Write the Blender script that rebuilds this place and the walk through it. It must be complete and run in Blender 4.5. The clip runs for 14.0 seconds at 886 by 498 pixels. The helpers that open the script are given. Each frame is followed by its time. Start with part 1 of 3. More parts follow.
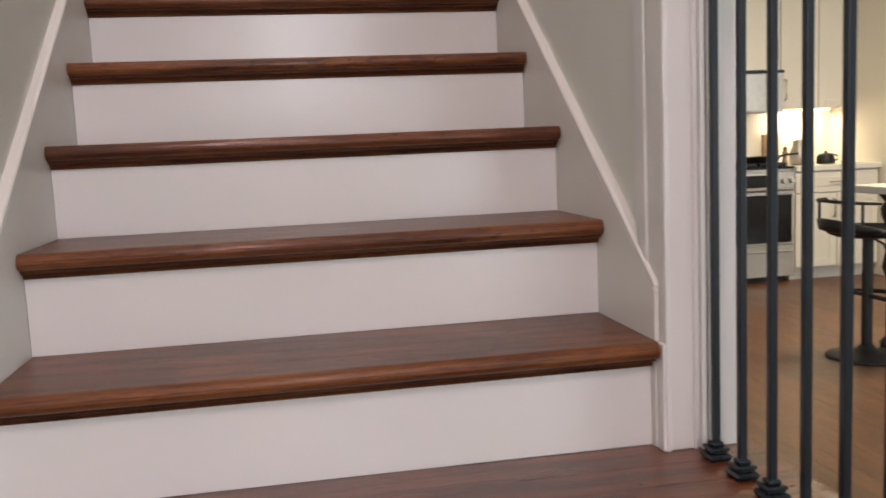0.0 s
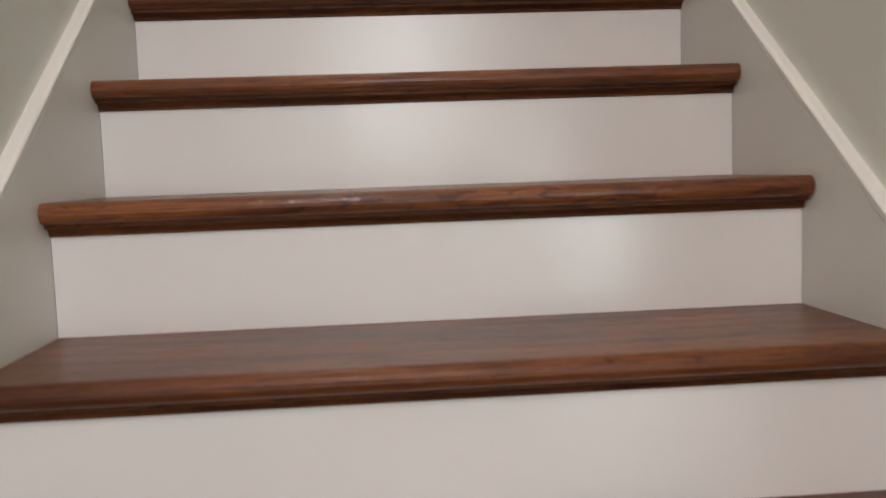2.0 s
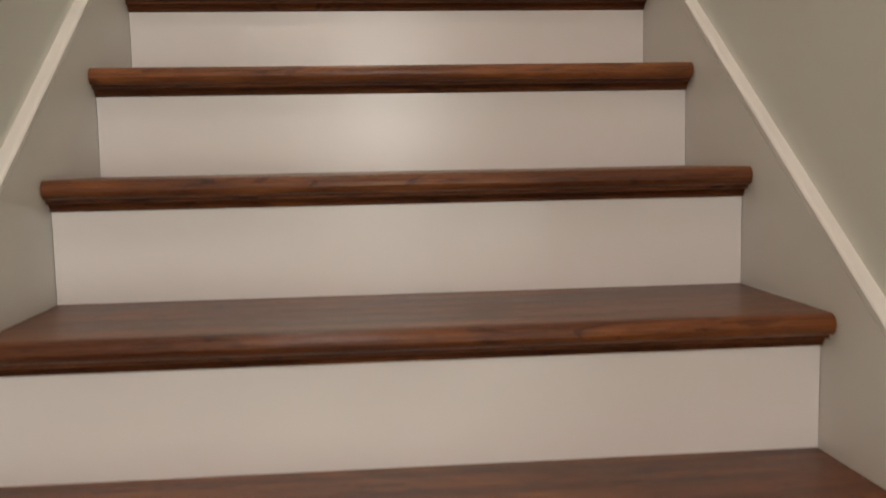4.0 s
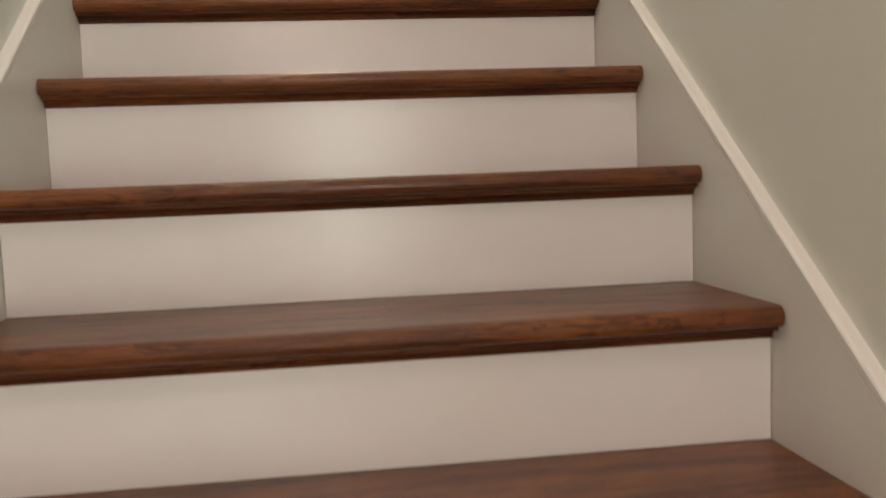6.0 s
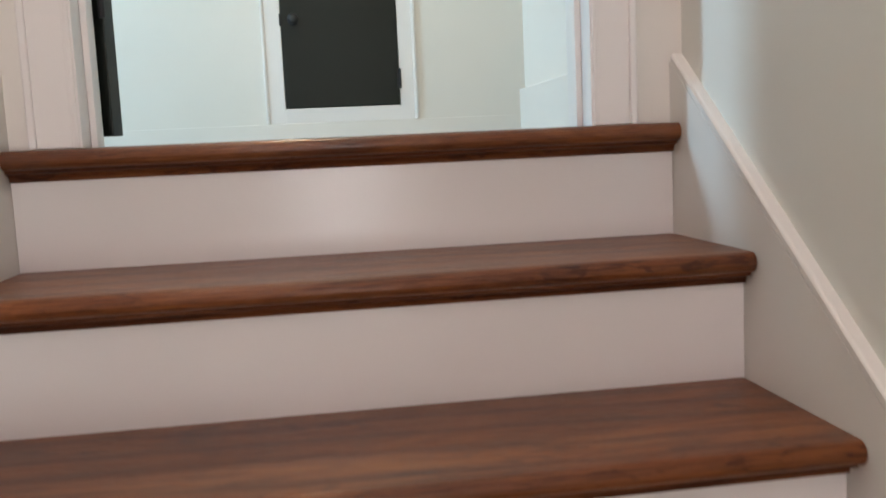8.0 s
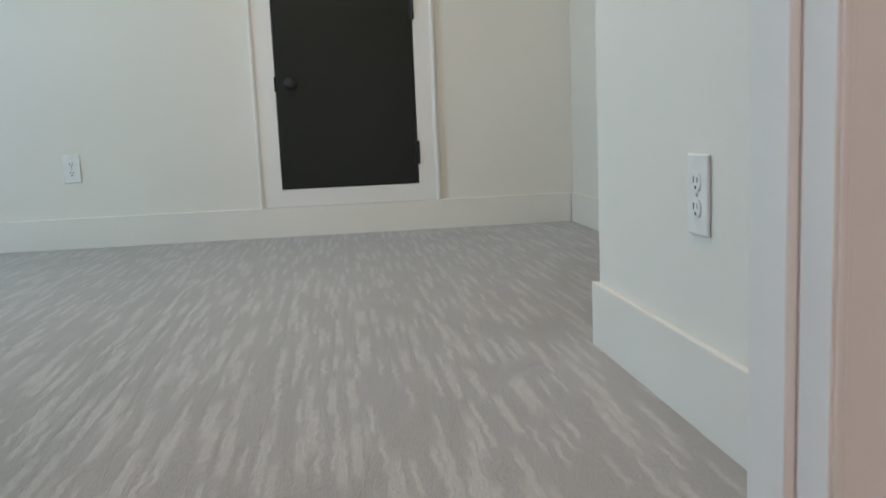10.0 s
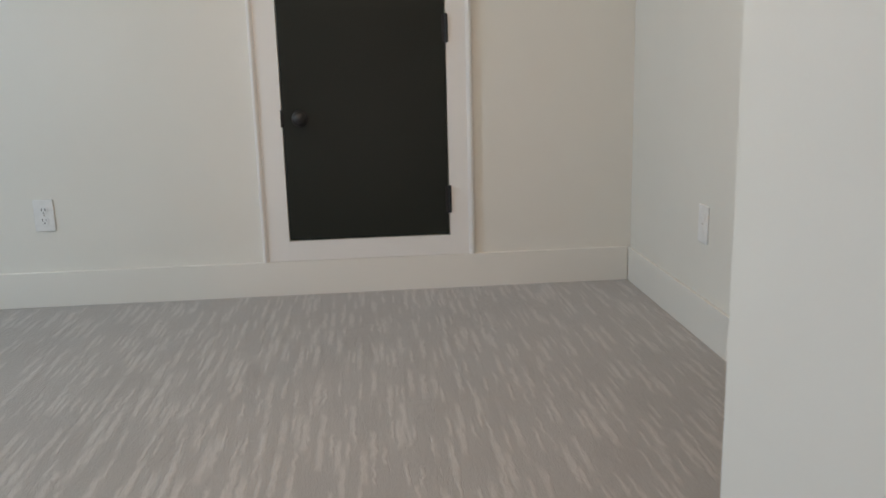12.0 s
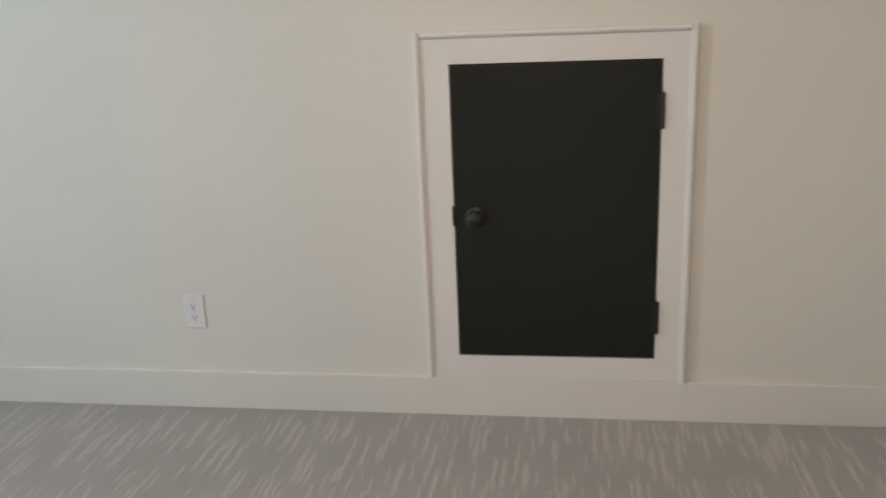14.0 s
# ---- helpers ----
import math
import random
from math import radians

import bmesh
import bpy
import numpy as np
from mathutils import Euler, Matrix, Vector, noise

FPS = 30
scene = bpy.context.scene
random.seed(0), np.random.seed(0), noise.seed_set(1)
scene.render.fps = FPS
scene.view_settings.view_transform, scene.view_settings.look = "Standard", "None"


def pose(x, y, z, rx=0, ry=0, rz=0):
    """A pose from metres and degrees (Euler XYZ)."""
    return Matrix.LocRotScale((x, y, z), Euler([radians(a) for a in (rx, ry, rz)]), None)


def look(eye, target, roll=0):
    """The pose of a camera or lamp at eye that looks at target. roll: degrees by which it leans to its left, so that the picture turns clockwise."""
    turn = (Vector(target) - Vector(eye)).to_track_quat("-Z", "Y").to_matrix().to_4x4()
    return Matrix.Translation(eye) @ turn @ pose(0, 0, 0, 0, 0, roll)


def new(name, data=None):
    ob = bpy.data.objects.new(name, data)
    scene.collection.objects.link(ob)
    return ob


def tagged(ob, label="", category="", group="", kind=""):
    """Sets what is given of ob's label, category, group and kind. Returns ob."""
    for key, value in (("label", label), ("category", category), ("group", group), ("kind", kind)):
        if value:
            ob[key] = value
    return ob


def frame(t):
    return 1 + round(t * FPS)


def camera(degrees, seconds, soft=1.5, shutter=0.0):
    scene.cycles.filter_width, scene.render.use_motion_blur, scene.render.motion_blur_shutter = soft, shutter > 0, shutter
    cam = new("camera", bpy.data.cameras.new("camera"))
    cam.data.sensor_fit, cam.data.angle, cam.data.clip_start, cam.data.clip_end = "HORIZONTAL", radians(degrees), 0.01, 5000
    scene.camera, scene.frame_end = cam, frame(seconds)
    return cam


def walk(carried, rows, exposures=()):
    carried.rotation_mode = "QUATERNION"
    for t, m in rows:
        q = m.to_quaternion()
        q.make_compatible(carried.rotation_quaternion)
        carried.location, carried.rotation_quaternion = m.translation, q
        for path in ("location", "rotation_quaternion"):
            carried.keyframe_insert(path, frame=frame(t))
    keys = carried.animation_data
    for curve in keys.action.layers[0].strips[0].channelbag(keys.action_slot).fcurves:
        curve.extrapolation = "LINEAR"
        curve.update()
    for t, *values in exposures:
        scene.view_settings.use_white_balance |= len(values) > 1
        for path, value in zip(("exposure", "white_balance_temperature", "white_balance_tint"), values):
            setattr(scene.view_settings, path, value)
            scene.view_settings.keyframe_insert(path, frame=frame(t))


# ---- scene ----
cam = camera(54.09, 14.0, soft=1.6, shutter=0.3)
walk(cam, [
    (0, pose(-0.068, -1.365, 0.542, 83.25, 2.49, -10.34)),
    (0.5, pose(-0.042, -1.194, 0.555, 83.37, 2.53, -6.80)),
    (1, pose(-0.066, -0.951, 0.602, 83.20, 2.34, -7.26)),
    (1.5, pose(-0.056, -0.664, 0.735, 83.60, 1.62, -6.75)),
    (2, pose(-0.080, -0.440, 0.793, 84.88, 2.04, -4.14)),
    (2.5, pose(-0.114, -0.296, 0.947, 83.98, 3.67, -4.65)),
    (3, pose(-0.073, -0.133, 1.054, 83.85, 1.00, -4.60)),
    (3.2, pose(-0.068, -0.067, 1.110, 84.95, 0.56, -4.47)),
    (5.3, pose(-0.056, 0.709, 1.712, 82.80, 3.61, -7.48)),
    (5.5, pose(-0.070, 0.789, 1.754, 83.29, 3.15, -8.54)),
    (6, pose(-0.045, 0.971, 1.918, 85.25, 2.17, -7.24)),
    (6.5, pose(-0.082, 1.144, 2.035, 85.21, 2.27, -6.86)),
    (7, pose(-0.091, 1.296, 2.158, 84.69, 2.07, -8.14)),
    (7.5, pose(-0.053, 1.462, 2.336, 84.11, 1.72, -8.27)),
    (8, pose(-0.060, 1.669, 2.475, 83.30, 2.63, -7.99)),
    (8.5, pose(-0.004, 1.874, 2.606, 83.58, 2.29, -8.36)),
    (9, pose(0.016, 2.083, 2.741, 84.06, 1.56, -8.08)),
    (9.2, pose(0.009, 2.170, 2.800, 83.67, 2.21, -7.40)),
    (11.3, pose(0.063, 2.847, 3.228, 79.40, 1.87, -6.39)),
    (11.5, pose(0.071, 2.901, 3.284, 78.97, 1.32, -6.20)),
    (12, pose(0.076, 3.135, 3.399, 77.39, 1.44, -5.24)),
    (12.5, pose(0.060, 3.297, 3.571, 75.72, 2.03, -3.44)),
    (13, pose(0.079, 3.435, 3.614, 74.84, 1.73, -3.21)),
    (13.5, pose(0.148, 3.665, 3.781, 74.58, 1.56, 0.69)),
    (14, pose(0.133, 3.849, 3.853, 73.45, 2.34, 8.15)),
], exposures=[
    (0.0, -0.39, 6400, 6),
    (0.5, -0.42, 6250, 4),
    (1.5, -0.25, 6500, -1),
    (2.0, -0.21, 6400, -3),
    (2.5, -0.36, 6600, -2),
    (3.0, -0.38, 6900, -2),
    (5.5, -0.06, 7250, -4),
    (6.5, -0.03, 7200, -2),
    (7.5, 0.06, 6750, 1),
    (8.5, -0.29, 6600, 5),
    (9.2, -0.62, 6750, 5),
    (11.3, -0.76, 7250, 15),
    (12.5, -0.82, 7650, 16),
    (14.0, -0.79, 7950, 18),
])

# ---- world and light ----
world = bpy.data.worlds.new("world")
scene.world = world
world.use_nodes = True
wn = world.node_tree.nodes
sky = wn.new("ShaderNodeTexSky")
sky.sky_type, sky.sun_disc = "NISHITA", False
sky.sun_elevation, sky.sun_rotation = radians(38), radians(200)
wn["Background"].inputs["Strength"].default_value = 0.08
world.node_tree.links.new(sky.outputs["Color"], wn["Background"].inputs["Color"])


def area_light(name, m, sx, sy, watts, color):
    data = bpy.data.lights.new(name, "AREA")
    data.shape, data.size, data.size_y = "RECTANGLE", sx, sy
    data.energy, data.color = watts, color
    ob = new(name, data)
    ob.matrix_world = m
    return ob


# daylight through the attic room's window, the foyer's window and the door glass behind the walk
area_light("attic_window_light", look((-3.195, 4.44, 4.10), (0.0, 4.30, 3.6)), 0.34, 1.05, 88, (0.485, 0.74, 1.0))
area_light("foyer_window_light", look((0.14, -5.99, 2.08), (0.14, 0, 1.9)), 0.44, 2.04, 60, (1.0, 0.93, 1.0))
area_light("side_light", look((2.2, -5.95, 0.6), (1.0, 0, 0.3)), 0.95, 1.7, 74, (0.92, 0.95, 1.0))
# unseen source on the right, added to brighten the wall end's hall side
area_light("hall_side_fill", look((5.93, -1.0, 0.95), (0.7, 0.0, 0.4)), 1.3, 1.4, 90, (0.85, 0.93, 1.0))
# unseen warm fill lamps, added to light the foyer, the risers and the right wall
area_light("foyer_warm_fill", look((-0.46, -3.8, 3.9), (-0.46, -3.79, 0)), 0.2, 0.8, 118, (1.0, 0.715, 0.77))
area_light("stair_front_fill", look((-0.30, -0.2, 4.85), (0.45, 1.5, 1.6)), 0.3, 0.3, 13, (1.0, 0.73, 0.79))
area_light("right_wall_fill", look((-0.46, 2.35, 4.60), (0.50, 2.25, 2.6)), 0.2, 0.4, 11, (1.0, 0.79, 0.82))
# unseen overhead fill, added to warm the attic's back wall and carpet
area_light("attic_warm_fill", look((-0.15, 4.75, 4.86), (-0.15, 4.76, 0)), 0.4, 0.4, 27, (1.0, 0.80, 0.58))
# lamps of the kitchen: under the wall cabinets, and an unseen fill added overhead
area_light("under_cabinet_light", look((4.0, 5.0, 0.690), (4.0, 5.07, 0.25)), 0.5, 0.04, 4.5, (1.0, 0.80, 0.55))
area_light("kitchen_overhead_fill", look((3.2, 2.6, 2.0), (3.2, 2.61, 0)), 0.5, 0.5, 90, (1.0, 0.82, 0.57))

# ---- measures ----
RISE, RUN, OV, W2 = 0.1922, 0.2560, 0.040, 0.544
STEPS = 13
ZT = STEPS * RISE          # upper floor
YT = (STEPS - 1) * RUN     # upper nosing
XW = 0.567                 # faces of the stair's side walls
YD = 3.123                 # stair side of the wall with the attic doorway
YR = 3.243                 # its room side
YB = 6.448                 # back wall of the attic room
XS, XN, HB = 1.100, 0.535, 0.137
ZF = -0.576                # main floor
ZC = ZT + 2.42             # upper ceiling


# ---- materials ----
def material(name):
    m = bpy.data.materials.new(name)
    m.use_nodes = True
    n, l = m.node_tree.nodes, m.node_tree.links
    return m, n, l, n["Principled BSDF"]


def noise_tex(n, l, coord, scale, detail=4.0, rough=0.55, stretch=(1, 1, 1), distortion=0.0):
    mp = n.new("ShaderNodeMapping")
    mp.inputs["Scale"].default_value = stretch
    l.new(coord, mp.inputs["Vector"])
    t = n.new("ShaderNodeTexNoise")
    t.inputs["Scale"].default_value, t.inputs["Detail"].default_value = scale, detail
    t.inputs["Roughness"].default_value, t.inputs["Distortion"].default_value = rough, distortion
    l.new(mp.outputs["Vector"], t.inputs["Vector"])
    return t.outputs["Fac"]


def ramp(n, l, fac, stops):
    r = n.new("ShaderNodeValToRGB")
    while len(r.color_ramp.elements) < len(stops):
        r.color_ramp.elements.new(0.5)
    for e, (p, c) in zip(r.color_ramp.elements, stops):
        e.position, e.color = p, (*c, 1)
    l.new(fac, r.inputs["Fac"])
    return r.outputs["Color"]


def mix(n, l, kind, fac, a, b):
    x = n.new("ShaderNodeMix")
    x.data_type, x.blend_type = "RGBA", kind
    if isinstance(fac, float):
        x.inputs[0].default_value = fac
    else:
        l.new(fac, x.inputs[0])
    for k, v in ((6, a), (7, b)):
        if isinstance(v, tuple):
            x.inputs[k].default_value = (*v, 1)
        else:
            l.new(v, x.inputs[k])
    return x.outputs[2]


def bump(n, l, bsdf, fac, strength, distance):
    b = n.new("ShaderNodeBump")
    b.inputs["Strength"].default_value, b.inputs["Distance"].default_value = strength, distance
    l.new(fac, b.inputs["Height"])
    l.new(b.outputs["Normal"], bsdf.inputs["Normal"])


def paint(name, color, rough, grain=0.25, spread=0.04, sheen=0.06, wave=0.0):
    m, n, l, b = material(name)
    co = n.new("ShaderNodeTexCoord").outputs["Object"]
    soft = noise_tex(n, l, co, 1.7, 3)
    dark = tuple(c * (1 - spread) for c in color)
    lite = tuple(min(1, c * (1 + spread)) for c in color)
    l.new(ramp(n, l, soft, [(0.3, dark), (0.7, lite)]), b.inputs["Base Color"])
    fine = noise_tex(n, l, co, 160, 3, 0.6)
    bump(n, l, b, fine, grain, 0.002)
    if wave:
        slow = n.new("ShaderNodeBump")
        slow.inputs["Strength"].default_value, slow.inputs["Distance"].default_value = wave, 0.02
        l.new(noise_tex(n, l, co, 3.2, 2, 0.4, (3.0, 1.0, 0.8)), slow.inputs["Height"])
        l.new(slow.outputs["Normal"], b.inputs["Normal"].links[0].from_node.inputs["Normal"])
    rr = n.new("ShaderNodeMapRange")
    rr.inputs["To Min"].default_value, rr.inputs["To Max"].default_value = rough - sheen, rough + sheen
    l.new(noise_tex(n, l, co, 9, 4), rr.inputs["Value"])
    l.new(rr.outputs["Result"], b.inputs["Roughness"])
    return m


def wood(name, dark, mid, lite, rough, along="x", vary=0.25, coat=0.25, figure=1.0, wavy=0.28):
    m, n, l, b = material(name)
    co = n.new("ShaderNodeTexCoord").outputs["Object"]
    info = n.new("ShaderNodeObjectInfo")
    shift = n.new("ShaderNodeVectorMath")
    shift.operation = "MULTIPLY_ADD"
    l.new(info.outputs["Random"], shift.inputs[0])
    shift.inputs[1].default_value = (17.3, 9.1, 5.7)
    l.new(co, shift.inputs[2])
    v = shift.outputs["Vector"]
    def along_grain(long, across):
        return (long, across, across) if along == "x" else (across, long, across)

    bands = noise_tex(n, l, v, 2.2, 4, 0.6, along_grain(1, 4), 1.0)
    lines = noise_tex(n, l, v, 3.0, 4, 0.65, along_grain(1.6, 110), 0.25)
    pores = noise_tex(n, l, v, 3.0, 3, 0.7, along_grain(7, 150), 0.3)
    smudge = noise_tex(n, l, v, 5.0, 4, 0.6, along_grain(0.8, 1.6), 0.5)
    flecks = noise_tex(n, l, v, 62, 2, 0.5, along_grain(0.30, 1), 1.2)
    gate = noise_tex(n, l, v, 4.0, 2, 0.5, along_grain(0.5, 3))
    mp = n.new("ShaderNodeMapping")
    mp.inputs["Scale"].default_value = along_grain(0.22, 1)[:2] + (0.35,)
    l.new(v, mp.inputs["Vector"])
    rings = n.new("ShaderNodeTexWave")
    rings.wave_type, rings.bands_direction = "BANDS", "Y" if along == "x" else "X"
    rings.inputs["Scale"].default_value, rings.inputs["Distortion"].default_value = 5.0, 15.0
    rings.inputs["Detail"].default_value, rings.inputs["Detail Scale"].default_value = 2.5, 0.5
    l.new(mp.outputs["Vector"], rings.inputs["Vector"])
    deep = (0.34, 0.22, 0.15)
    c = ramp(n, l, bands, [(0.28, dark), (0.5, mid), (0.74, lite)])
    c = mix(n, l, "MULTIPLY", 0.48 * figure, c, ramp(n, l, lines, [(0.36, deep), (0.54, (1, 1, 1))]))
    c = mix(n, l, "MULTIPLY", 0.62 * figure, c, ramp(n, l, pores, [(0.39, deep), (0.50, (1, 1, 1))]))
    c = mix(n, l, "MULTIPLY", 0.50 * figure, c, ramp(n, l, rings.outputs["Fac"], [(0.05, deep), (0.30, (1, 1, 1))]))
    c = mix(n, l, "MULTIPLY", 0.60 * figure, c, ramp(n, l, smudge, [(0.34, (0.55, 0.52, 0.50)), (0.55, (1, 1, 1))]))
    spots = ramp(n, l, flecks, [(0.37, deep), (0.44, (1, 1, 1))])
    spots = mix(n, l, "MIX", ramp(n, l, gate, [(0.47, (0, 0, 0)), (0.56, (1, 1, 1))]), (1.0, 1.0, 1.0), spots)
    c = mix(n, l, "MULTIPLY", 0.75 * figure, c, spots)
    hv = n.new("ShaderNodeHueSaturation")
    mr = n.new("ShaderNodeMapRange")
    mr.inputs["To Min"].default_value, mr.inputs["To Max"].default_value = 1 - vary, 1 + vary
    l.new(info.outputs["Random"], mr.inputs["Value"])
    l.new(mr.outputs["Result"], hv.inputs["Value"])
    l.new(c, hv.inputs["Color"])
    l.new(hv.outputs["Color"], b.inputs["Base Color"])
    rr = n.new("ShaderNodeMapRange")
    rr.inputs["To Min"].default_value, rr.inputs["To Max"].default_value = rough - 0.08, rough + 0.12
    l.new(smudge, rr.inputs["Value"])
    l.new(rr.outputs["Result"], b.inputs["Roughness"])
    b.inputs["Coat Weight"].default_value, b.inputs["Coat Roughness"].default_value = coat, 0.11
    bump(n, l, b, lines, 0.55, 0.0022)
    ripple = n.new("ShaderNodeBump")
    ripple.inputs["Strength"].default_value, ripple.inputs["Distance"].default_value = wavy, 0.004
    l.new(noise_tex(n, l, v, 90, 3, 0.6, along_grain(0.6, 1)), ripple.inputs["Height"])
    l.new(ripple.outputs["Normal"], b.inputs["Coat Normal"])
    return m


def plain(name, color, rough, metal=0.0):
    m, n, l, b = material(name)
    co = n.new("ShaderNodeTexCoord").outputs["Object"]
    f = noise_tex(n, l, co, 30, 4)
    l.new(ramp(n, l, f, [(0.3, tuple(c * 0.95 for c in color)), (0.7, tuple(min(1, c * 1.04) for c in color))]), b.inputs["Base Color"])
    b.inputs["Roughness"].default_value, b.inputs["Metallic"].default_value = rough, metal
    bump(n, l, b, noise_tex(n, l, co, 220, 2), 0.08, 0.001)
    return m


def carpet_material():
    """Grey loop pile on fine ribs, with pale tapered dashes that run along y."""
    m, n, l, b = material("carpet_pile")
    co = n.new("ShaderNodeTexCoord").outputs["Object"]
    warp = n.new("ShaderNodeVectorMath")
    warp.operation = "MULTIPLY_ADD"
    drift = n.new("ShaderNodeTexNoise")
    drift.inputs["Scale"].default_value, drift.inputs["Detail"].default_value = 26, 3
    l.new(co, drift.inputs["Vector"])
    l.new(drift.outputs["Color"], warp.inputs[0])
    warp.inputs[1].default_value = (0.022, 0.12, 0)
    l.new(co, warp.inputs[2])
    pile = noise_tex(n, l, co, 300, 3, 0.7, (1, 0.45, 1))

    def dashes(scale, size, keep, offset):
        mp = n.new("ShaderNodeMapping")
        mp.inputs["Scale"].default_value, mp.inputs["Location"].default_value = scale, offset
        l.new(warp.outputs["Vector"], mp.inputs["Vector"])
        cell = n.new("ShaderNodeTexVoronoi")
        cell.distance = "CHEBYCHEV"
        cell.voronoi_dimensions, cell.inputs["Scale"].default_value = "2D", 1.0
        l.new(mp.outputs["Vector"], cell.inputs["Vector"])
        edge = n.new("ShaderNodeMath")
        edge.operation = "MULTIPLY_ADD"
        l.new(pile, edge.inputs[0])
        edge.inputs[1].default_value = 0.34
        l.new(cell.outputs["Distance"], edge.inputs[2])
        shape = ramp(n, l, edge.outputs[0], [(size + 0.10, (1, 1, 1)), (size + 0.24, (0, 0, 0))])
        chosen = ramp(n, l, cell.outputs["Color"], [(keep, (0, 0, 0)), (keep + 0.12, (1, 1, 1))])
        return mix(n, l, "MULTIPLY", 1.0, shape, chosen)

    fac = mix(n, l, "LIGHTEN", 1.0, dashes((30, 2.5, 1), 0.215, 0.14, (0, 0, 0)), dashes((44, 3.4, 1), 0.18, 0.24, (7.3, 3.1, 0)))
    ground = ramp(n, l, pile, [(0.25, (0.30, 0.282, 0.265)), (0.75, (0.44, 0.414, 0.389))])
    light = ramp(n, l, pile, [(0.25, (0.41, 0.386, 0.363)), (0.75, (0.555, 0.522, 0.492))])
    c = mix(n, l, "MIX", fac, ground, light)
    c = mix(n, l, "MULTIPLY", 0.3, c, ramp(n, l, noise_tex(n, l, co, 3.0, 3), [(0.3, (0.75, 0.75, 0.75)), (0.7, (1, 1, 1))]))
    l.new(c, b.inputs["Base Color"])
    b.inputs["Roughness"].default_value = 1.0
    b.inputs["Specular IOR Level"].default_value = 0.1
    b.inputs["Sheen Weight"].default_value = 0.5
    h = n.new("ShaderNodeMath")
    h.operation = "MULTIPLY_ADD"
    l.new(fac, h.inputs[0])
    h.inputs[1].default_value = 0.25
    l.new(pile, h.inputs[2])
    bump(n, l, b, h.outputs[0], 0.65, 0.006)
    return m


def glow(name, color, strength):
    m, n, l, b = material(name)
    b.inputs["Emission Color"].default_value = (*color, 1)
    b.inputs["Emission Strength"].default_value = strength
    b.inputs["Base Color"].default_value = (*color, 1)
    return m


def glass_material():
    m, n, l, b = material("window_glass")
    b.inputs["Transmission Weight"].default_value, b.inputs["Roughness"].default_value = 1.0, 0.0
    b.inputs["Base Color"].default_value = (1, 1, 1, 1)
    return m


OAK = wood("stained_oak", (0.105, 0.0300, 0.0078), (0.190, 0.0595, 0.0140), (0.300, 0.108, 0.027), 0.38, vary=0.12, coat=0.22, figure=0.95)
OAK.node_tree.nodes["Principled BSDF"].inputs["Specular IOR Level"].default_value = 0.34
# the treads' oak without coat, its colour darkened for the shade under nosings
OAK_SHADED = wood("stained_oak_shaded", (0.080, 0.023, 0.0060), (0.145, 0.045, 0.0110), (0.200, 0.069, 0.018), 0.5, vary=0.12, coat=0.0, wavy=0.0)
OAK_SHADED.node_tree.nodes["Principled BSDF"].inputs["Specular IOR Level"].default_value = 0.2
OAK_GLOSS = wood("varnished_oak", (0.120, 0.038, 0.013), (0.172, 0.058, 0.021), (0.230, 0.084, 0.032), 0.2, vary=0.10, coat=0.8, wavy=0.02)
OAK_FLOOR = wood("landing_oak", (0.09, 0.028, 0.012), (0.18, 0.060, 0.026), (0.27, 0.10, 0.045), 0.28, coat=0.3, vary=0.06, figure=0.8, wavy=0.08)
HONEY = wood("honey_oak_floor", (0.100, 0.036, 0.010), (0.145, 0.056, 0.0155), (0.190, 0.077, 0.023), 0.36, along="y", vary=0.10, coat=0.12, figure=0.4)
RISER_PAINT = paint("semigloss_white", (0.78, 0.765, 0.745), 0.22, 0.05, 0.015, 0.012, 0.06)
TRIM_PAINT = paint("trim_white", (0.79, 0.775, 0.75), 0.38, 0.1, 0.02)
SKIRT_PAINT = paint("skirt_offwhite", (0.795, 0.785, 0.735), 0.42, 0.1, 0.02)
WALL_PAINT = paint("greige_wall", (0.780, 0.785, 0.720), 0.6, 0.10, 0.02)
ROOM_PAINT = paint("attic_wall", (0.76, 0.740, 0.685), 0.65, 0.10, 0.02)
ROOM_TRIM = paint("attic_trim", (0.775, 0.755, 0.705), 0.42, 0.08, 0.02)
CEIL_PAINT = paint("ceiling_white", (0.78, 0.77, 0.75), 0.8, 0.3, 0.02)
DOOR_PAINT = paint("charcoal_green", (0.010, 0.0135, 0.0098), 0.42, 0.1, 0.08)
DOOR_PAINT.node_tree.nodes["Principled BSDF"].inputs["Specular IOR Level"].default_value = 0.28
IRON = plain("black_iron", (0.012, 0.018, 0.024), 0.36, 0.2)
BLACK = plain("matt_black", (0.012, 0.012, 0.013), 0.5)
BLACK_GLASS = plain("oven_glass", (0.006, 0.006, 0.007), 0.12)
STEEL = plain("brushed_steel", (0.50, 0.46, 0.41), 0.38, 0.7)
PLASTIC = plain("white_plastic", (0.80, 0.80, 0.79), 0.32)
SLOT = plain("slot_dark", (0.03, 0.03, 0.03), 0.6)
CABINET = paint("cabinet_cream", (0.74, 0.70, 0.62), 0.4, 0.05, 0.02)
COUNTER = paint("white_counter", (0.78, 0.76, 0.72), 0.25, 0.05, 0.03)
BOARD = wood("beech_board", (0.30, 0.19, 0.10), (0.40, 0.27, 0.15), (0.48, 0.34, 0.2), 0.5)
CARPET = carpet_material()
GLASS = glass_material()
LAMP = glow("lamp_glow", (1.0, 0.8, 0.5), 6.0)


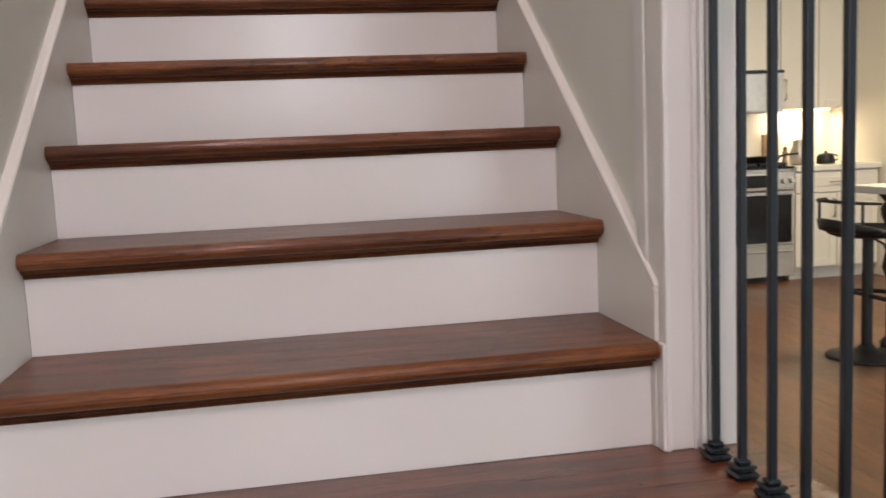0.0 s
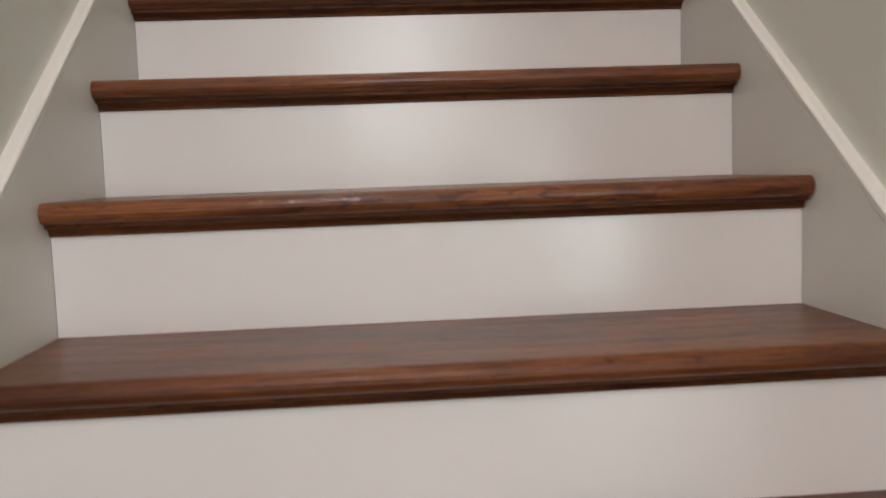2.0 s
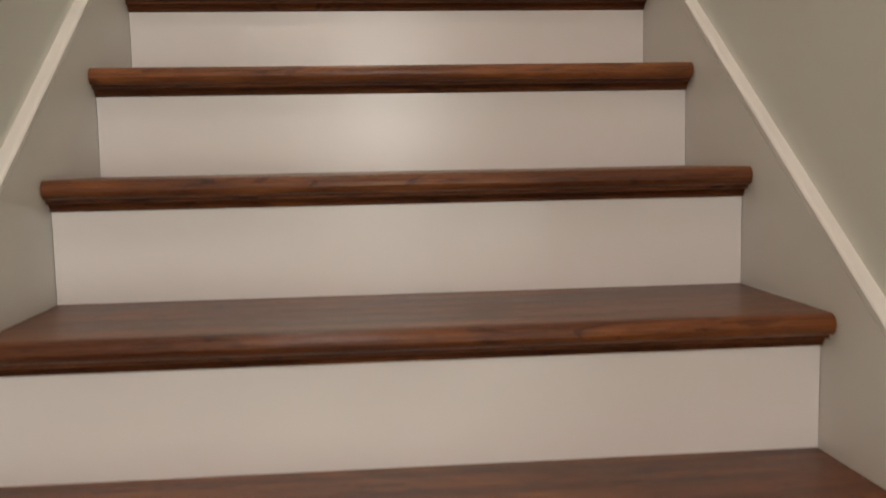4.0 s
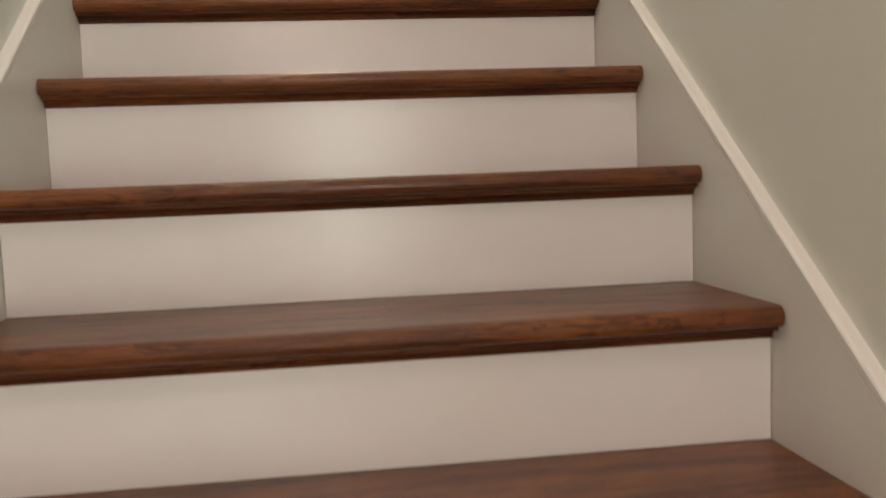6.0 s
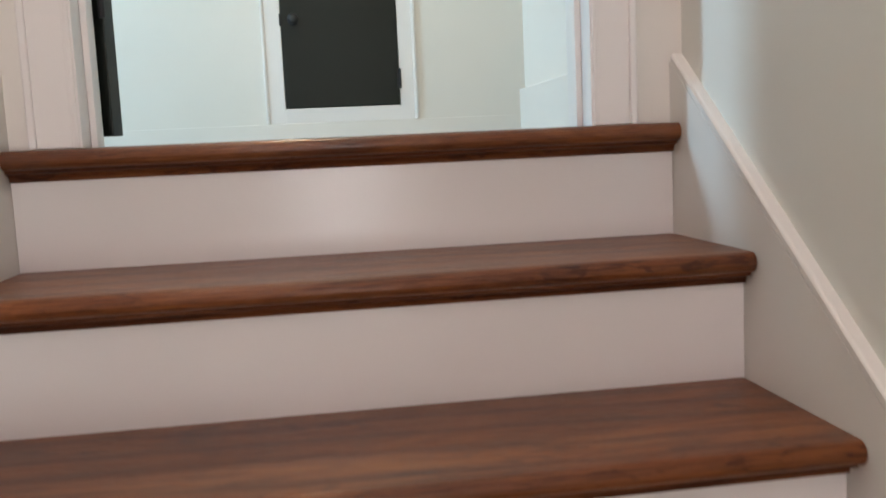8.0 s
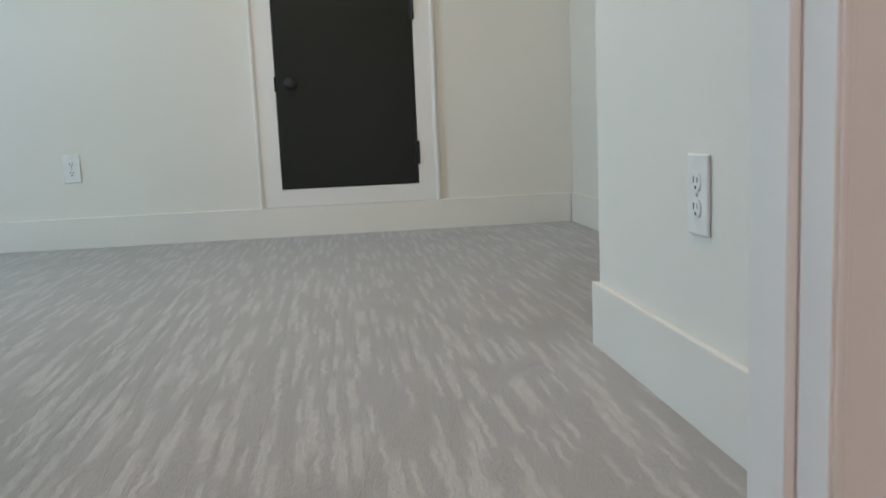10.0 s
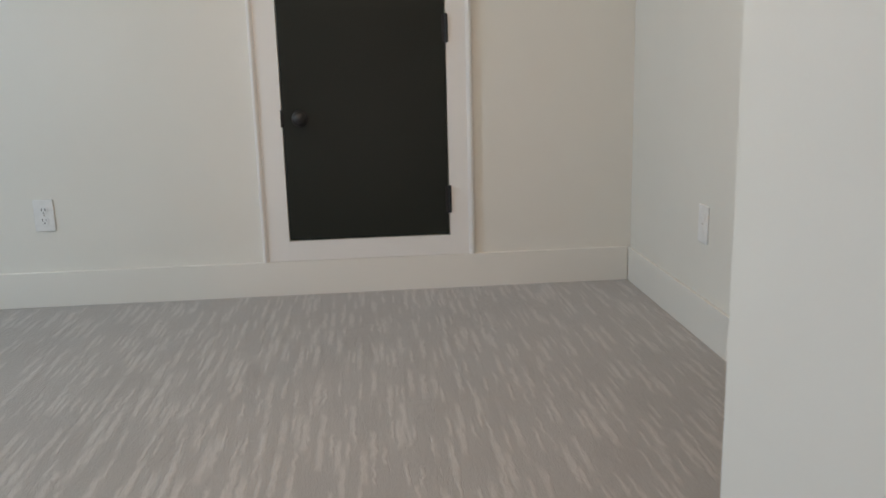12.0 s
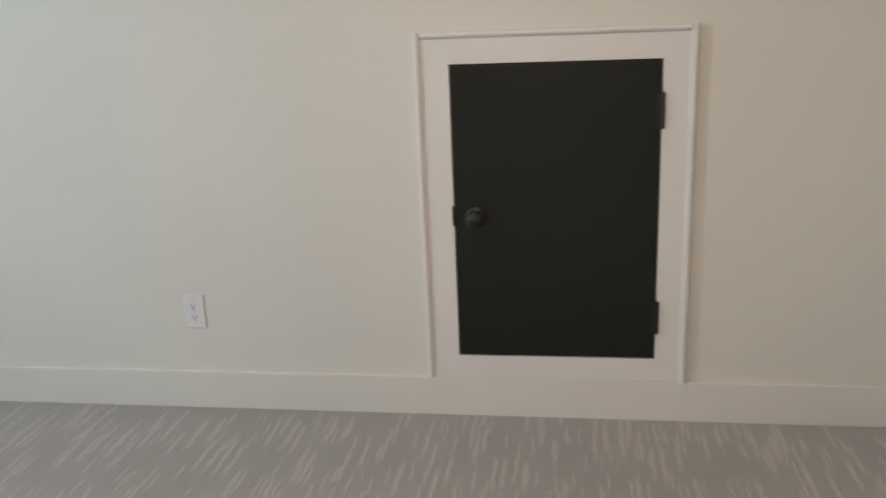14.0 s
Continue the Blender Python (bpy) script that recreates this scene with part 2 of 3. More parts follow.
# ---- mesh helpers ----
def finish(name, bm, mat, parent=None, label="", smooth=False):
    me = bpy.data.meshes.new(name)
    bmesh.ops.recalc_face_normals(bm, faces=bm.faces)
    bm.to_mesh(me)
    bm.free()
    me.materials.append(mat)
    if smooth:
        for p in me.polygons:
            p.use_smooth = True
    ob = new(name, me)
    if parent is not None:
        ob.parent = parent
    if label:
        ob["label"] = label
    return ob


def part(name, bm, mat, parent, label="", smooth=False):
    return finish(name, bm, mat, parent, label, smooth)


def add_box(bm, x0, y0, z0, x1, y1, z1, bevel=0.0, segments=2):
    m = Matrix.LocRotScale(((x0 + x1) / 2, (y0 + y1) / 2, (z0 + z1) / 2), None, (x1 - x0, y1 - y0, z1 - z0))
    got = bmesh.ops.create_cube(bm, size=1, matrix=m)
    if bevel:
        edges = list({e for v in got["verts"] for e in v.link_edges})
        bmesh.ops.bevel(bm, geom=edges, offset=bevel, segments=segments, profile=0.5, affect="EDGES")
    return bm


def box(x0, y0, z0, x1, y1, z1, bevel=0.0, segments=2):
    return add_box(bmesh.new(), x0, y0, z0, x1, y1, z1, bevel, segments)


def add_prism(bm, profile, axis, a, b):
    """A profile of (u, v) pairs carried along an axis from a to b. x: (y, z); y: (x, z); z: (x, y)."""
    put = {"x": lambda u, v, w: (w, u, v), "y": lambda u, v, w: (u, w, v), "z": lambda u, v, w: (u, v, w)}[axis]
    ends = [[bm.verts.new(put(u, v, w)) for u, v in profile] for w in (a, b)]
    bm.faces.new(ends[0])
    bm.faces.new(list(reversed(ends[1])))
    k = len(profile)
    for i in range(k):
        bm.faces.new((ends[0][i], ends[1][i], ends[1][(i + 1) % k], ends[0][(i + 1) % k]))
    return bm


def prism(profile, axis, a, b):
    return add_prism(bmesh.new(), profile, axis, a, b)


def add_tube(bm, p, q, r, r2=None, seg=16):
    p, q = Vector(p), Vector(q)
    m = Matrix.Translation((p + q) / 2) @ (q - p).to_track_quat("Z", "Y").to_matrix().to_4x4()
    bmesh.ops.create_cone(bm, cap_ends=True, segments=seg, radius1=r, radius2=r if r2 is None else r2, depth=(q - p).length, matrix=m)
    return bm


def tube(p, q, r, r2=None, seg=16):
    return add_tube(bmesh.new(), p, q, r, r2, seg)


def lathe(profile, m, seg=28):
    """Turns (radius, height) pairs round the z axis, then places the result by m."""
    bm = bmesh.new()
    rings = []
    for r, h in profile:
        rings.append([bm.verts.new(m @ Vector((r * math.cos(2 * math.pi * i / seg), r * math.sin(2 * math.pi * i / seg), h))) for i in range(seg)])
    for a, b in zip(rings, rings[1:]):
        for i in range(seg):
            bm.faces.new((a[i], a[(i + 1) % seg], b[(i + 1) % seg], b[i]))
    bm.faces.new(list(reversed(rings[0])))
    bm.faces.new(rings[-1])
    return bm


def pipe(points, r, seg=10):
    """A round bar along a line of points."""
    bm = bmesh.new()
    pts = [Vector(p) for p in points]
    rings = []
    for i, p in enumerate(pts):
        d = (pts[min(i + 1, len(pts) - 1)] - pts[max(i - 1, 0)]).normalized()
        q = d.to_track_quat("Z", "Y")
        rings.append([bm.verts.new(p + q @ Vector((r * math.cos(2 * math.pi * k / seg), r * math.sin(2 * math.pi * k / seg), 0))) for k in range(seg)])
    for a, b in zip(rings, rings[1:]):
        for k in range(seg):
            bm.faces.new((a[k], a[(k + 1) % seg], b[(k + 1) % seg], b[k]))
    bm.faces.new(list(reversed(rings[0])))
    bm.faces.new(rings[-1])
    return bm


def empty(name, x, y, z):
    ob = new(name)
    ob.empty_display_size = 0.1
    return tagged(ob)


def structure(name, bm, mat, label, category):
    return tagged(finish(name, bm, mat), label, category, kind="structure")


# ---- walls, floors, ceilings ----
structure("wall_right", box(XW, 0.022, ZF, 0.683, YD, ZC), WALL_PAINT, "greige painted wall beside the stairs", "wall")
structure("wall_left", box(-0.715, -6.0, ZF, -XW, YD, ZC), WALL_PAINT, "greige painted wall beside the stairs", "wall")

JL, JR, DH = -0.445, 0.415, 2.05   # rough doorway
dw = box(-3.34, YD, ZT - 0.3, JL, YR, ZC)
add_box(dw, JR, YD, ZT - 0.3, 3.0, YR, ZC)
add_box(dw, JL, YD, ZT + DH, JR, YR, ZC)
add_box(dw, JL, YD, ZT - 0.3, JR, YR, ZT - 0.03)
structure("wall_doorway", dw, ROOM_PAINT, "painted wall with a cased doorway at the top of the stairs", "wall")

bw = box(-3.34, YB, ZT - 0.02, -0.230, YB + 0.12, ZC)
add_box(bw, 0.390, YB, ZT - 0.02, 3.0, YB + 0.12, ZC)
add_box(bw, -0.230, YB, ZT - 0.02, 0.390, YB + 0.12, ZT + 0.216)
add_box(bw, -0.230, YB, ZT + 1.145, 0.390, YB + 0.12, ZC)
add_box(bw, -0.3, YB + 0.13, ZT, 0.5, YB + 0.16, ZT + 1.3)
structure("wall_back", bw, ROOM_PAINT, "off-white painted wall with a low access door", "wall")

WY0, WY1, WZ0, WZ1 = 4.24, 4.64, ZT + 1.05, ZT + 2.17   # window opening
lw = box(-3.34, YR, ZT - 0.02, -3.2, WY0, ZC)
add_box(lw, -3.34, WY1, ZT - 0.02, -3.2, YB, ZC)
add_box(lw, -3.34, WY0, ZT - 0.02, -3.2, WY1, WZ0)
add_box(lw, -3.34, WY0, WZ1, -3.2, WY1, ZC)
structure("wall_window", lw, ROOM_PAINT, "off-white painted wall with a window opening", "wall")

structure("wall_near", box(XN + 0.013, YR, ZT - 0.02, XN + 0.15, 4.208, ZC, 0.003), ROOM_PAINT, "short off-white wall beside the doorway", "wall")
structure("wall_stub", box(XS + 0.013, 5.418, ZT - 0.02, 2.9, YB, ZC, 0.003), ROOM_PAINT, "boxed-out off-white wall beside the access door", "wall")
structure("wall_recess", box(2.9, YR, ZT - 0.02, 3.0, YB, ZC), ROOM_PAINT, "off-white wall at the end of a recess", "wall")
structure("ceiling", box(-3.34, -6.1, ZC, 6.6, YB + 0.12, ZC + 0.1), CEIL_PAINT, "white painted ceiling", "ceiling")

# foyer and kitchen shell
fw = box(-0.715, -6.12, ZF, -0.3, -6.0, ZC)
add_box(fw, 0.5, -6.12, ZF, 1.72, -6.0, ZC)
add_box(fw, 2.68, -6.12, ZF, 6.6, -6.0, ZC)
add_box(fw, -0.3, -6.12, ZF, 0.5, -6.0, 1.00)
add_box(fw, -0.3, -6.12, 3.20, 0.5, -6.0, ZC)
add_box(fw, 1.72, -6.12, ZF, 2.68, -6.0, ZF + 0.2)
add_box(fw, 1.72, -6.12, 1.55, 2.68, -6.0, ZC)
structure("wall_foyer", fw, WALL_PAINT, "painted foyer wall with a tall window opening", "wall")
# the opening is for the added, unseen window_4
ew = box(6.0, -6.0, ZF, 6.12, -1.7, 2.1)
add_box(ew, 6.0, -0.3, ZF, 6.12, 5.24, 2.1)
add_box(ew, 6.0, -1.7, ZF, 6.12, -0.3, 0.2)
add_box(ew, 6.0, -1.7, 1.7, 6.12, -0.3, 2.1)
structure("wall_side", ew, WALL_PAINT, "painted wall with a window opening", "wall")
structure("wall_kitchen", box(0.715, 5.12, ZF, 6.0, 5.24, 2.1), CABINET, "cream painted kitchen wall", "wall")
structure("wall_kitchen_return", box(4.34, 4.42, ZF, 4.46, 5.12, 2.1, 0.003), CABINET, "cream painted wall return beside the cabinets", "wall")
structure("ceiling_kitchen", box(0.715, -6.0, 2.1, 6.0, 5.12, 2.2), CEIL_PAINT, "white painted kitchen ceiling", "ceiling")
structure("wall_over_hall", box(0.715, -6.0, 2.2, 0.80, 3.12, ZC), WALL_PAINT, "painted upper wall of the foyer", "wall")
structure("floor_slab", box(-0.715, -6.0, ZF - 0.12, 6.0, 5.12, ZF - 0.012), HONEY, "dark subfloor under the oak boards", "floor")
structure("floor_attic", box(-3.34, 3.187, ZT - 0.2, 3.0, YB, ZT - 0.012), ROOM_PAINT, "floor slab under the attic carpet", "floor")

# carpet with a softly rolled front edge and a slightly uneven face
cb = bmesh.new()
nx, ny = 130, 64
grid = []
for j in range(ny + 1):
    row = []
    for i in range(nx + 1):
        x, y = -3.19 + 6.08 * i / nx, YR + 0.004 + (YB - YR - 0.006) * j / ny
        row.append(cb.verts.new((x, y, ZT + 0.002 + 0.0022 * noise.noise((x * 9, y * 3, 0)))))
    grid.append(row)
for a, b in zip(grid, grid[1:]):
    for i in range(nx):
        cb.faces.new((a[i], a[i + 1], b[i + 1], b[i]))
lip = [(3.187, -0.010), (3.187, -0.002), (3.193, 0.0015), (3.204, 0.003), (YR + 0.01, 0.003), (YR + 0.01, -0.010)]
add_prism(cb, [(y, ZT + z) for y, z in lip], "x", JL + 0.017, JR - 0.017)
structure("carpet", cb, CARPET, "grey carpet with pale broken streaks", "carpet")


# ---- staircase ----
def nose(y0, z, back, thick=0.030):
    """The side view of a tread: a rounded nosing at y0, its top at z, running to back."""
    r = thick / 2
    pts = [(back, z), (y0 + r, z)]
    for i in range(1, 9):
        a = math.pi / 2 + math.pi * i / 9
        pts.append((y0 + r + r * math.cos(a), z - r + r * math.sin(a)))
    pts += [(y0 + r, z - thick), (back, z - thick)]
    return pts


def cove(yr, z):
    """The hollow moulding under a nosing, against the riser's face at yr."""
    pts = [(yr, z), (yr - 0.0225, z), (yr - 0.0225, z - 0.0055)]
    for i in range(6):
        a = math.pi / 2 * i / 5
        pts.append((yr - 0.0215 + 0.0155 * math.sin(a), z - 0.0055 - 0.0125 * (1 - math.cos(a))))
    pts += [(yr, z - 0.019)]
    return pts


stairs = tagged(empty("staircase", 0, 0, 0), "staircase with stained oak treads and white painted risers", "staircase")
for k in range(1, STEPS + 1):
    y, z = (k - 1) * RUN, k * RISE
    back = k * RUN + OV + 0.006 if k < STEPS else 3.186
    x0, x1 = -W2 + 0.001, W2 - 0.001
    if k == STEPS:
        part("tread", prism(nose(y, z, YD - 0.020), "x", x0, x1), OAK, stairs, "oak landing nosing")
        part("threshold_board", box(JL + 0.018, YD - 0.020, z - 0.030, JR - 0.018, 3.186, z, 0.0), OAK_GLOSS, stairs, "glossy oak threshold board")
    else:
        part("tread", prism(nose(y, z, back), "x", x0, x1), OAK, stairs, "stained oak tread with a rounded nosing")
    part("riser", box(x0, y + OV, z - RISE + 0.0005, x1, y + OV + 0.016, z - 0.030), RISER_PAINT, stairs, "white painted riser")
    part("cove", prism(cove(y + OV, z - 0.030), "x", x0, x1), OAK_SHADED, stairs, "stained oak cove moulding")

SLOPE = RISE / RUN


def skirt(side):
    s = 1 if side == "right" else -1
    y0, y1 = 0.024, 3.1225
    top = lambda y: (0.260 if s > 0 else 0.276) + SLOPE * y
    prof = [(y0, 0.0005), (y0, top(y0)), (y1, top(y1)), (y1, ZT - 0.55), (0.85, 0.0005)]
    bm = prism(prof, "x", s * W2, s * (XW + 0.0))
    ob = finish("skirt_board", bm, SKIRT_PAINT)
    tagged(ob, "off-white painted skirt board along the stairs", "skirt board", kind="structure")
    h = 0.013
    cp = prism([(y0 - 0.0, top(y0)), (y0, top(y0) + h * 0.75), (y0 + 0.008, top(y0 + 0.008) + h), (y1, top(y1) + h), (y1, top(y1))], "x", s * W2, s * XW)
    bmesh.ops.bevel(cp, geom=[e for e in cp.edges if abs(e.verts[0].co.x - e.verts[1].co.x) < 1e-6 and abs(e.verts[0].co.x - s * W2) < 1e-6], offset=0.0095, segments=5, profile=0.5, affect="EDGES")
    part("cap", cp, SKIRT_PAINT, ob, "sloping painted cap moulding")
    return ob


skirt("right")
skirt("left")

# ---- casing of the wall's end at the foot of the stairs ----
pil = tagged(finish("wall_end_casing", box(0.551, 0.0, 0.0, 0.684, 0.021, 2.4, 0.002), TRIM_PAINT), "white moulded casing round the wall end", "trim", kind="structure")
for xa, xb, d in ((0.551, 0.560, 0.006), (0.602, 0.608, 0.007), (0.614, 0.624, 0.010), (0.626, 0.638, 0.014)):
    part("bead", box(xa, -d, 0.0, xb, 0.001, 2.4, 0.002), TRIM_PAINT, pil)
part("side_casing", box(0.553, 0.0215, 0.285, 0.568, 0.068, 2.4, 0.002), TRIM_PAINT, pil)
part("back_band", box(0.550, 0.0685, 0.322, 0.568, 0.114, 2.4, 0.006, 3), TRIM_PAINT, pil, "rounded vertical band")
part("foot_block", box(0.546, -0.003, 0.0, 0.556, 0.024, 0.19, 0.002), TRIM_PAINT, pil)

# ---- landing and the steps below it ----
LANDY = -0.42
landing = tagged(empty("landing", 0, 0, 0), "raised oak landing with steps down to the hall", "landing", kind="structure")
part("landing_body", box(-XW + 0.001, LANDY + 0.06, ZF, 0.70, 0.038, -0.024), TRIM_PAINT, landing, "white painted landing side")
yy = LANDY
first = True
for wdt in (0.115, 0.083, 0.083, 0.083, 0.0955):
    b = min(yy + wdt, 0.0385)
    if first:
        part("edge_nosing", prism(nose(yy, 0.0, b - 0.001, 0.0235), "x", -XW + 0.001, 0.715), OAK_FLOOR, landing, "rounded oak edge board")
        first = False
    else:
        part("floor_board", box(-XW + 0.001, yy, -0.0235, 0.715, b - 0.0004, 0.0, 0.0006, 1), OAK_FLOOR, landing)
    yy = b
for k in (1, 2):
    y, z = LANDY - k * RUN, -k * RISE
    part("lower_tread", prism(nose(y, z, y + RUN + 0.06), "x", -XW + 0.001, 0.70), OAK, landing)
    part("lower_riser", box(-XW + 0.001, y + OV, ZF, 0.69, y + OV + 0.016, z - 0.030), RISER_PAINT, landing)
part("upper_riser", box(-XW + 0.001, LANDY + OV, ZF, 0.69, LANDY + OV + 0.016, -0.024), RISER_PAINT, landing)

# ---- iron railing on the landing ----
rail = tagged(empty("railing", 0.615, -0.25, 0), "black iron balusters with cast shoes on the oak landing", "railing")


def baluster(x, y, z):
    bar = part("baluster", box(x - 0.0062, y - 0.0062, z + 0.004, x + 0.0062, y + 0.0062, 0.93, 0.002), IRON, rail)
    sh = bmesh.new()
    for w, a, c in ((0.0185, 0.0, 0.012), (0.0205, 0.004, 0.010), (0.015, 0.012, 0.017), (0.0175, 0.017, 0.023), (0.0105, 0.023, 0.031)):
        add_box(sh, x - w, y - w, z + a, x + w, y + w, z + c, 0.003)
    part("shoe", sh, IRON, bar, "stepped cast iron shoe")


for i in range(7):
    y = -0.056 - 0.0855 * i
    baluster(0.615, y, 0.0 if y > LANDY + 0.02 else -RISE)
hr = bmesh.new()
add_prism(hr, [(0.583, 0.93), (0.647, 0.93), (0.651, 0.95), (0.639, 0.978), (0.615, 0.986), (0.591, 0.978), (0.579, 0.95)], "y", -0.62, -0.001)
part("handrail", hr, OAK, rail, "stained oak handrail")

# ---- doorway at the top ----
def casing(name, outer, inner, y0, s):
    ob = tagged(finish(name, box(min(outer, inner), y0, ZT + 0.0005, max(outer, inner), YD - 0.0005, ZT + DH + 0.06, 0.002), TRIM_PAINT), "white door casing at the top of the stairs", "trim", kind="structure")
    e = outer
    part("outer_band", box(min(e, e + s * 0.012), y0 - 0.006, ZT + 0.0005, max(e, e + s * 0.012), YD - 0.001, ZT + DH + 0.072, 0.003, 3), TRIM_PAINT, ob)
    part("inner_bead", box(min(inner, inner - s * 0.007), y0 - 0.003, ZT + 0.0005, max(inner, inner - s * 0.007), y0 + 0.004, ZT + DH, 0.0015), TRIM_PAINT, ob)
    return ob


casing("casing_right", 0.478, 0.402, 3.105, -1)
casing("casing_left", -0.508, -0.432, 3.105, 1)
structure("casing_head", box(-0.432, 3.105, ZT + DH - 0.02, 0.402, YD - 0.0005, ZT + DH + 0.06, 0.002), TRIM_PAINT, "white door casing over the doorway", "trim")
for nm, xa, xb, st in (("jamb_right", 0.398, JR - 0.0005, -1), ("jamb_left", JL + 0.0005, -0.428, 1)):
    jb = structure(nm, box(xa, YD - 0.0185, ZT + 0.0005, xb, YR + 0.002, ZT + DH - 0.0005, 0.0015), TRIM_PAINT, "white door jamb with a stop", "trim")
    e = xa if st < 0 else xb
    part("stop", box(min(e, e + st * 0.011), 3.155, ZT + 0.001, max(e, e + st * 0.011), 3.190, ZT + DH - 0.02, 0.002), TRIM_PAINT, jb)
structure("jamb_head", box(-0.428, YD - 0.018, ZT + DH - 0.018, 0.398, YR + 0.002, ZT + DH - 0.0006), TRIM_PAINT, "white door jamb head", "trim")

# dark door leaf, swung open into the attic room
leaf = tagged(empty("door_attic", 0, 0, 0), "charcoal green door standing wide open in the attic room", "door", kind="structure")
leaf.matrix_world = pose(-0.414, YR + 0.012, ZT + 0.022, 0, 0, 168)
part("leaf", box(0.0, -0.040, 0.0, 0.80, 0.0, 2.0, 0.002), DOOR_PAINT, leaf)
for z in (0.2, 1.0, 1.78):
    part("hinge", tube((0.0, 0.004, z), (0.0, 0.004, z + 0.09), 0.006), BLACK, leaf, "black butt hinge")

# ---- baseboards of the attic room ----
def board(name, x0, y0, x1, y1):
    return structure(name, box(x0, y0, ZT + 0.001, x1, y1, ZT + HB, 0.0025), ROOM_TRIM, "tall off-white baseboard above the carpet", "baseboard")


board("baseboard_back", -3.2, YB - 0.015, XS, YB - 0.0005)
board("baseboard_stub_side", XS, 5.404, XS + 0.0125, YB - 0.016)
board("baseboard_stub_front", XS + 0.0128, 5.404, 2.9, 5.4175)
board("baseboard_near_side", XN, YR + 0.001, XN + 0.0125, 4.222)
board("baseboard_near_end", XN + 0.0128, 4.2085, XN + 0.152, 4.222)
board("baseboard_left", -3.1995, YR, -3.186, YB - 0.016)

# ---- low access door in the back wall ----
DX0, DX1, DZ0, DZ1 = -0.228, 0.388, ZT + 0.218, ZT + 1.143
fr = tagged(empty("access_door_frame", 0, YB, ZT), "off-white moulded frame round the low access door", "door frame", kind="structure")
CX0, CX1, CZ1 = -0.333, 0.484, ZT + 1.240
yf = YB - 0.011
part("frame_stile", box(CX0 + 0.02, yf, ZT + HB + 0.001, DX0 - 0.003, YB - 0.0005, CZ1 - 0.02, 0.0004, 1), TRIM_PAINT, fr)
part("frame_stile", box(DX1 + 0.003, yf, ZT + HB + 0.001, CX1 - 0.02, YB - 0.0005, CZ1 - 0.02, 0.0004, 1), TRIM_PAINT, fr)
part("frame_head", box(DX0 - 0.003, yf + 0.0002, DZ1 + 0.003, DX1 + 0.003, YB - 0.0005, CZ1 - 0.02, 0.0004, 1), TRIM_PAINT, fr)
part("frame_sill", box(DX0 - 0.003, yf + 0.0002, ZT + HB + 0.001, DX1 + 0.003, YB - 0.0005, DZ0 - 0.003, 0.0004, 1), TRIM_PAINT, fr)


def band_profile(o, s):
    pts = [(o, -0.0005), (o, -0.019), (o + s * 0.003, -0.023), (o + s * 0.009, -0.0245), (o + s * 0.014, -0.022), (o + s * 0.018, -0.016), (o + s * 0.0205, -0.0112), (o + s * 0.0205, -0.0005)]
    return pts


part("back_band", prism([(u, YB + v) for u, v in band_profile(CX0, 1)], "z", ZT + HB + 0.001, CZ1), TRIM_PAINT, fr, "rounded back band")
part("back_band", prism([(u, YB + v) for u, v in band_profile(CX1, -1)], "z", ZT + HB + 0.001, CZ1), TRIM_PAINT, fr, "rounded back band")
part("back_band", prism([(YB + v, u) for u, v in band_profile(CZ1, -1)], "x", CX0 + 0.0206, CX1 - 0.0206), TRIM_PAINT, fr, "rounded back band")

ad = tagged(empty("access_door", 0.127, YB, ZT + 0.216), "low charcoal green access door, closed", "door", kind="structure")
part("door_panel", box(DX0 + 0.001, YB - 0.010, DZ0 + 0.001, DX1 - 0.001, YB + 0.025, DZ1 - 0.001, 0.002), DOOR_PAINT, ad)
kz, kx = ZT + 0.683, -0.163
to_room = Matrix.Translation((kx, YB - 0.010, kz)) @ Matrix.Rotation(radians(90), 4, "X")
ball = [(0.030, 0.0), (0.031, 0.003), (0.029, 0.006), (0.014, 0.008), (0.0115, 0.012), (0.0115, 0.021), (0.017, 0.026)]
ball += [(0.0275 * math.sin(a), 0.044 - 0.020 * math.cos(a)) for a in [0.75 + 0.28 * i for i in range(9)]]
part("knob", lathe(ball, to_room), BLACK, ad, "round black door knob", True)
part("strike", box(DX0 - 0.007, YB - 0.014, kz - 0.032, DX0 + 0.003, YB - 0.009, kz + 0.032, 0.001), BLACK, ad, "black latch plate")
for z in (ZT + 0.357, ZT + 0.998):
    h = part("hinge", tube((DX1 + 0.004, YB - 0.017, z - 0.05), (DX1 + 0.004, YB - 0.017, z + 0.05), 0.0062), BLACK, ad, "black butt hinge")
    for zz in (z - 0.053, z + 0.050):
        part("finial", tube((DX1 + 0.004, YB - 0.017, zz), (DX1 + 0.004, YB - 0.017, zz + 0.003), 0.0045), BLACK, h)
    part("hinge_leaf", box(DX1 - 0.012, YB - 0.0145, z - 0.05, DX1 + 0.010, YB - 0.0105, z + 0.05, 0.001), BLACK, h)


